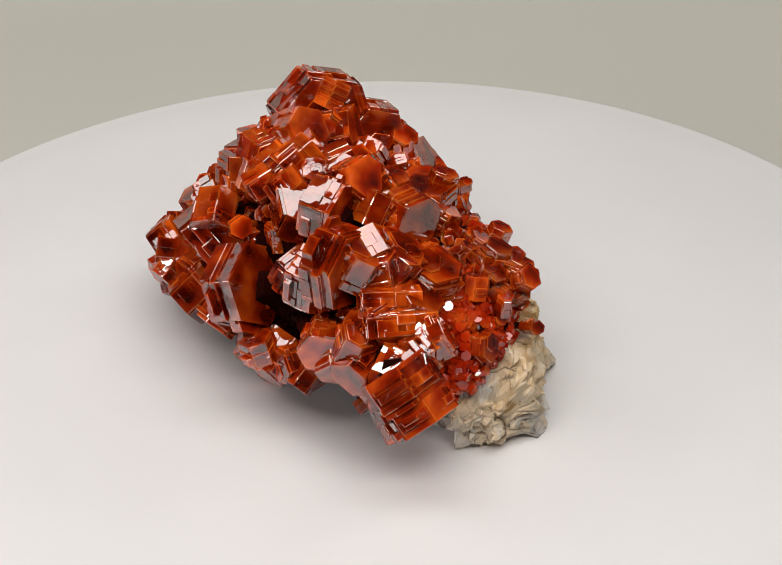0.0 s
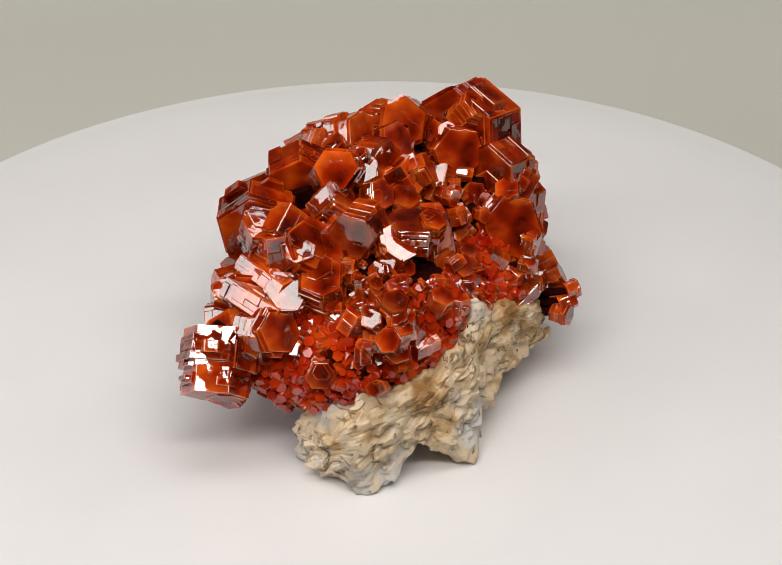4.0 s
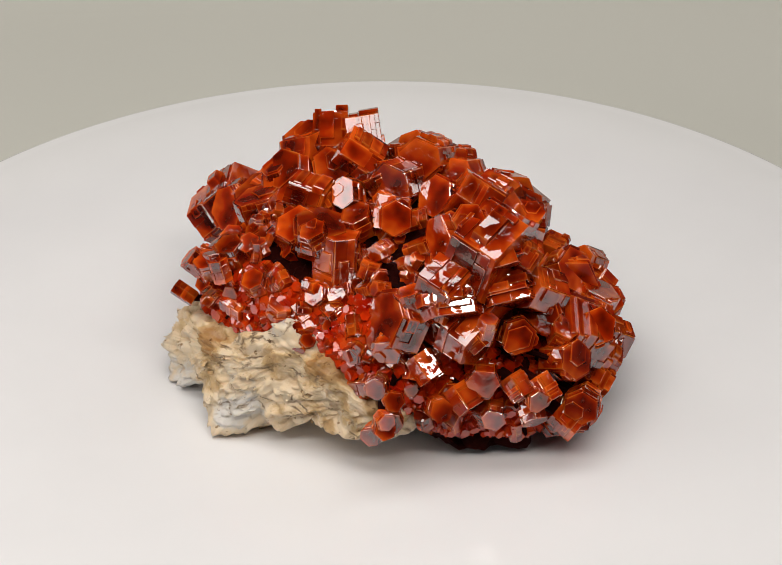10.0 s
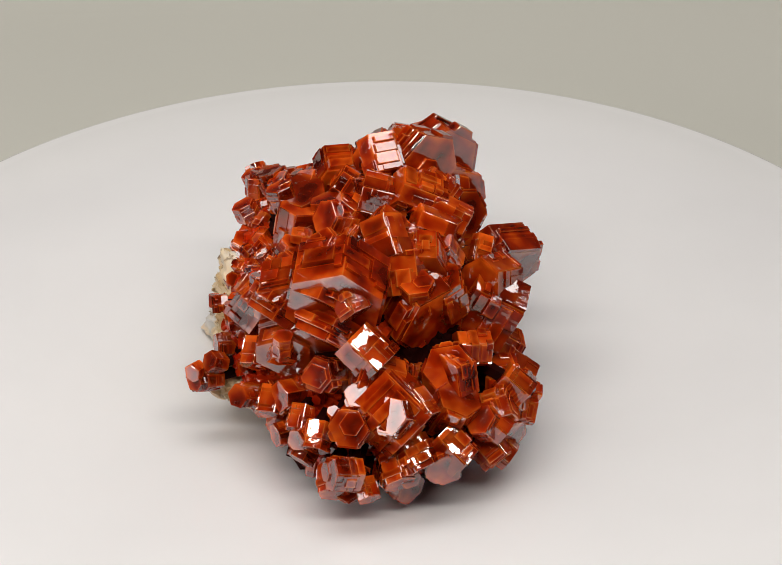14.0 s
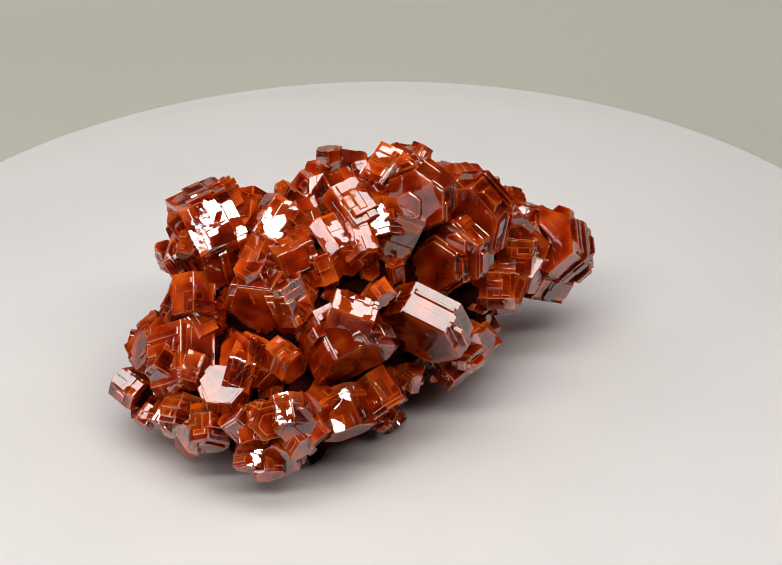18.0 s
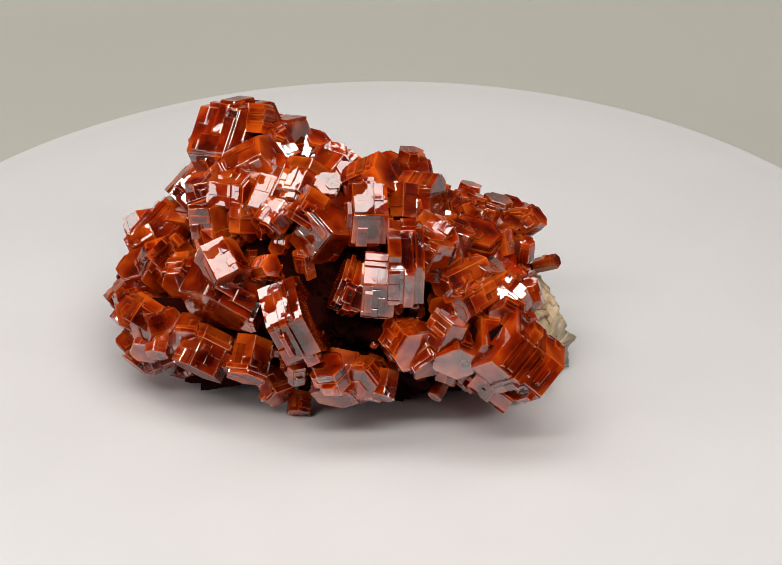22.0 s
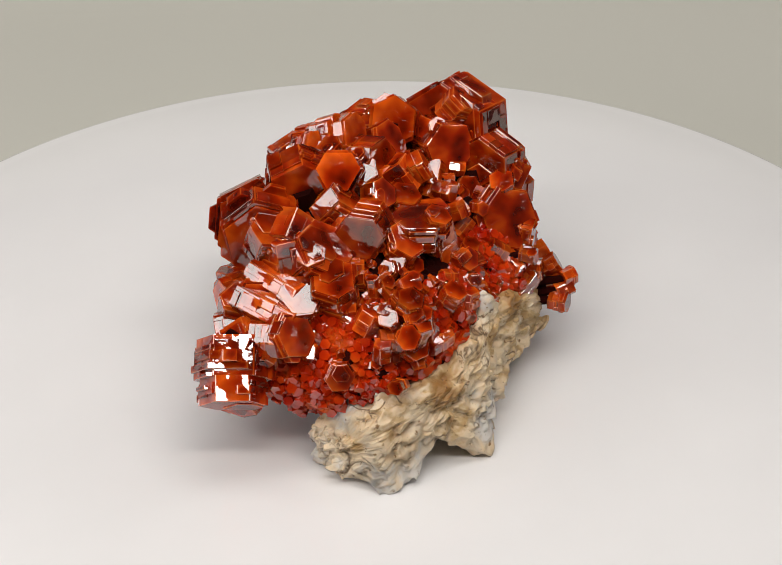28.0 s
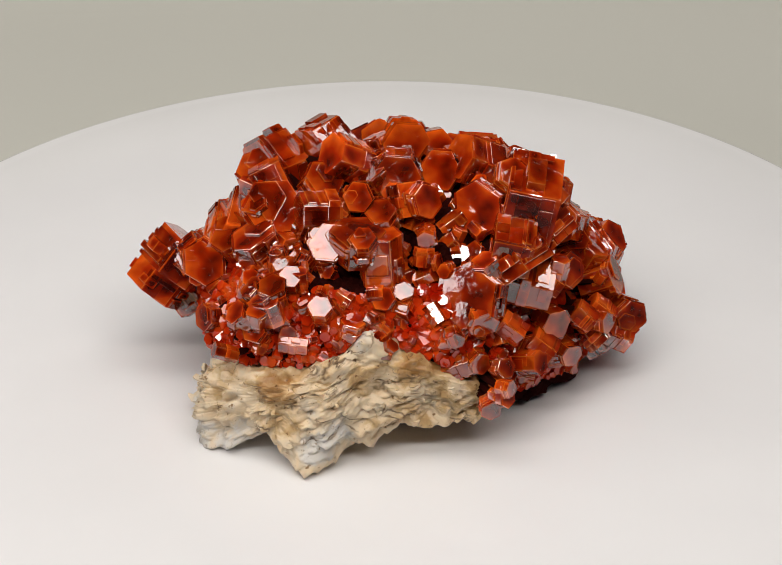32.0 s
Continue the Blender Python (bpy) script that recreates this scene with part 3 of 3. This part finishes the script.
def build_flakes(spots, rng):
    """Thin broken plates that lie on the rock, most of them in one slanting direction."""
    bm = bmesh.new()
    grain = Vector((0.3, 0.8, 0.5)).normalized()
    for p, n in spots:
        size = rng.choice((0.4, 0.6, 0.9, 1.2)) * MM
        lie = (n + Vector((rng.gauss(0, 1), rng.gauss(0, 1), rng.gauss(0, 1))) * 0.14 + Vector((0, 0, 0.10))).normalized()
        u = (grain - lie * grain.dot(lie) + Vector((rng.gauss(0, 1), rng.gauss(0, 1), rng.gauss(0, 1))) * 0.25)
        u = (u - lie * u.dot(lie)).normalized()
        w = lie.cross(u)
        k = rng.randrange(5, 8)
        turn = rng.uniform(0, 6.28)
        ring = []
        for i in range(k):
            a = turn + 6.28 * i / k
            q = size * rng.uniform(0.6, 1.2)
            ring.append(u * math.cos(a) * q + w * math.sin(a) * q * 0.42)
        mid = p - n * size * 0.10
        low = [bm.verts.new(mid + v * 1.05 - lie * size * 0.30) for v in ring]
        top = [bm.verts.new(mid + v + lie * size * 0.06) for v in ring]
        if min(v.co.z for v in low + top) < 0.0001:
            for v in low + top:
                v.co.z = max(v.co.z, 0.0001)
        for i in range(k):
            bm.faces.new((low[i], low[(i + 1) % k], top[(i + 1) % k], top[i]))
        bm.faces.new(top)
    tagged(part("rock_rubble", bm, ROCK, specimen, "thin broken cream flakes of rock"), kind="stuff")


def build_rock():
    bm = bmesh.new()
    bmesh.ops.create_icosphere(bm, subdivisions=7, radius=1)
    bm.verts.ensure_lookup_table()
    for v in bm.verts:
        d = v.co.normalized()
        s = (abs(d.x) ** 14 + abs(d.y) ** 14 + abs(d.z) ** 14) ** (-1 / 14)
        y = 1.4 + d.y * s * 18.2
        high, low, out, back = between(UPPER, y), between(LOWER, y), between(FRONT, y), between(BACK, y)
        mid = min(back + 3, out - 0.8)
        z = low + (d.z * s + 1) / 2 * (high - low)
        # the front stands forward over the two feet and falls back under the top edge
        lean = (4.0 * math.exp(-((y - 0.2) / 3.8) ** 2) + 1.8 * math.exp(-((y + 13.5) / 4.0) ** 2)) * max(0.0, 1 - z / 8) - 0.05 * max(0.0, z - 8)
        p = Vector((mid + d.x * s * ((out + lean - mid) if d.x > 0 else 3.0), y, z))
        q = p * 0.16
        a = Vector((q.x + 0.5 * q.z, q.y + 0.35 * q.z, q.z - 0.4 * q.y))
        w = 0.9 * noise.noise(q * 1.3) + 0.7 * abs(noise.noise(q * 2.3 + Vector((3, 1, 8)))) + 0.35 * noise.noise(q * 5.1)
        bend = a + Vector((0.3, 0.2, 0.12)) * noise.noise(q * 4)
        w += 0.34 * ledge(noise.noise(bend * 2.6) * 3) + 0.20 * ledge(noise.noise(Vector((bend.x * 4 + 4, bend.y * 3, bend.z * 8))) * 4)
        w += 0.30 * abs(noise.noise(Vector((bend.x * 6, bend.y * 5, bend.z * 14))))
        for spot, deep, wide in ((Vector((16.5, 10.6, 5.5)), 2.6, 0.9), (Vector((21.5, 1.6, 10.1)), 1.0, 0.45), (Vector((20.9, -12.6, 4.6)), 1.2, 0.5)):
            w -= deep * math.exp(-((p - spot).length / wide) ** 2)
        p += d * (w - 0.3)
        p.z = max(p.z, 0.0)
        v.co = p * MM
    bm.normal_update()
    rng = random.Random(21)
    spots = []
    while len(spots) < 300:
        v = bm.verts[rng.randrange(len(bm.verts))]
        if v.co.x > 0.010 and v.co.z > 0.0014 and v.co.y > -0.018:
            spots.append((v.co.copy(), v.normal.copy()))
    build_flakes(spots, rng)
    for f in bm.faces:
        f.smooth = True
    part("host_rock", bm, ROCK, specimen, "rough flaky cream and grey rock base")


def build_druse(number):
    """Countless tiny prisms over the crust towards the rock."""
    rng = random.Random(5)
    bm = bmesh.new()
    made = 0
    while made < number:
        az, el = radians(rng.uniform(-75, 115)), radians(rng.uniform(-14, 36))
        way = Vector((math.cos(az) * math.cos(el), math.sin(az) * math.cos(el), math.sin(el)))
        p = HEART + way * (crust_radius(way) + 0.1)
        if p.z < 1.5 or p.z > 21:
            continue
        if p.x > 8 and -19 < p.y < 17.8 and p.z < between(UPPER, p.y) + rng.uniform(-0.6, 0.5):
            continue
        r = rng.choice((0.16, 0.2, 0.26, 0.32, 0.4, 0.5, 0.7))
        axis = (way + Vector((rng.uniform(-1, 1), rng.uniform(-1, 1), rng.uniform(-1, 1))) * 0.9).normalized()
        m = Matrix.Translation(p * MM) @ axis.to_track_quat("Z", "Y").to_matrix().to_4x4() @ Matrix.Rotation(rng.uniform(0, 1), 4, "Z")
        h = r * rng.uniform(0.8, 2.0)
        low = [bm.verts.new(m @ (Vector((math.cos(i * math.pi / 3), math.sin(i * math.pi / 3), 0)) * r * MM - Vector((0, 0, r * MM)))) for i in range(6)]
        top = [bm.verts.new(m @ (Vector((math.cos(i * math.pi / 3), math.sin(i * math.pi / 3), 0)) * r * MM + Vector((0, 0, h * MM)))) for i in range(6)]
        for i in range(6):
            bm.faces.new((low[i], low[(i + 1) % 6], top[(i + 1) % 6], top[i]))
        bm.faces.new(top)
        made += 1
    tagged(part("druse", bm, DRUSE, specimen, "sparkling crust of tiny bright red crystals"), kind="stuff")


def facing(az, el):
    return Vector((math.cos(radians(az)) * math.cos(radians(el)), math.sin(radians(az)) * math.cos(radians(el)), math.sin(radians(el))))


# end faces that nothing grows over: centre, way, radius
OPEN = [(Vector(c), facing(az, el), r) for c, az, el, r in (
    ((8.4, 16.1, 20.9), -8, 30, 4.0), ((9.4, -18.0, 19.0), 7, 26, 2.9), ((-10.0, 31.6, 9.2), 46, 17, 2.2),
    ((-20.8, 3.3, 16.6), -156, -31, 5.0), ((-17.0, -4.7, 16.9), 146, -24, 5.2), ((-13.6, -7.0, 18.5), -34, 24, 5.2), ((-15.9, 13.5, 21.3), 151, -16, 5.0),
    ((-4.3, 22.8, 30.0), 83, 48, 1.8), ((1.9, 21.4, 26.3), 67, 48, 2.2), ((-4.8, 23.8, 24.8), 77, 48, 2.5))]


def build_small_crystals(number, seed, az_range, low, sizes):
    """Smaller prisms that fill the gaps between the large ones."""
    rng = random.Random(seed)
    made = 0
    while made < number:
        az, el = rng.uniform(*az_range), math.degrees(math.asin(rng.uniform(low, 1.0)))
        way = Vector((math.cos(radians(az)) * math.cos(radians(el)), math.sin(radians(az)) * math.cos(radians(el)), math.sin(radians(el))))
        rock_side = -70 < az < 50
        if (az < -95 or az > 140) and el < 26 and rng.random() < 0.7:
            continue
        if rock_side and el < 14:
            continue
        p = HEART + way * (crust_radius(way) + rng.uniform(0.2, 1.5))
        r = rng.choice(sizes)
        if any(0 < (p - c).dot(w) < 8 and ((p - c) - w * (p - c).dot(w)).length < k + 0.5 * r for c, w, k in OPEN):
            continue
        if p.z < r + (3.5 if p.x > -2 else 1.0):
            continue
        axis = (way + Vector((rng.gauss(0, 1), rng.gauss(0, 1), rng.gauss(0, 1))) * 0.85).normalized()
        crystal(p.x, p.y, p.z, math.degrees(math.atan2(axis.y, axis.x)), math.degrees(math.asin(axis.z)), rng.uniform(0, 60), r, r * rng.uniform(1.6, 2.8), 1)
        made += 1


build_crust()
build_small_crystals(340, 11, (-180, 180), -0.6, (0.5, 0.6, 0.8, 1.0, 1.3, 1.6))
build_small_crystals(170, 12, (-75, 75), 0.2, (0.5, 0.6, 0.8, 1.0, 1.2))
build_rock()
build_druse(6500)


# ---- what turns ----
def motions():
    rows = [(i / 2, pose(0, 0, 0, 0, 0, TURN * i / 2)) for i in range(65)]
    walk(turntable, rows)
    walk(specimen, rows)


motions()
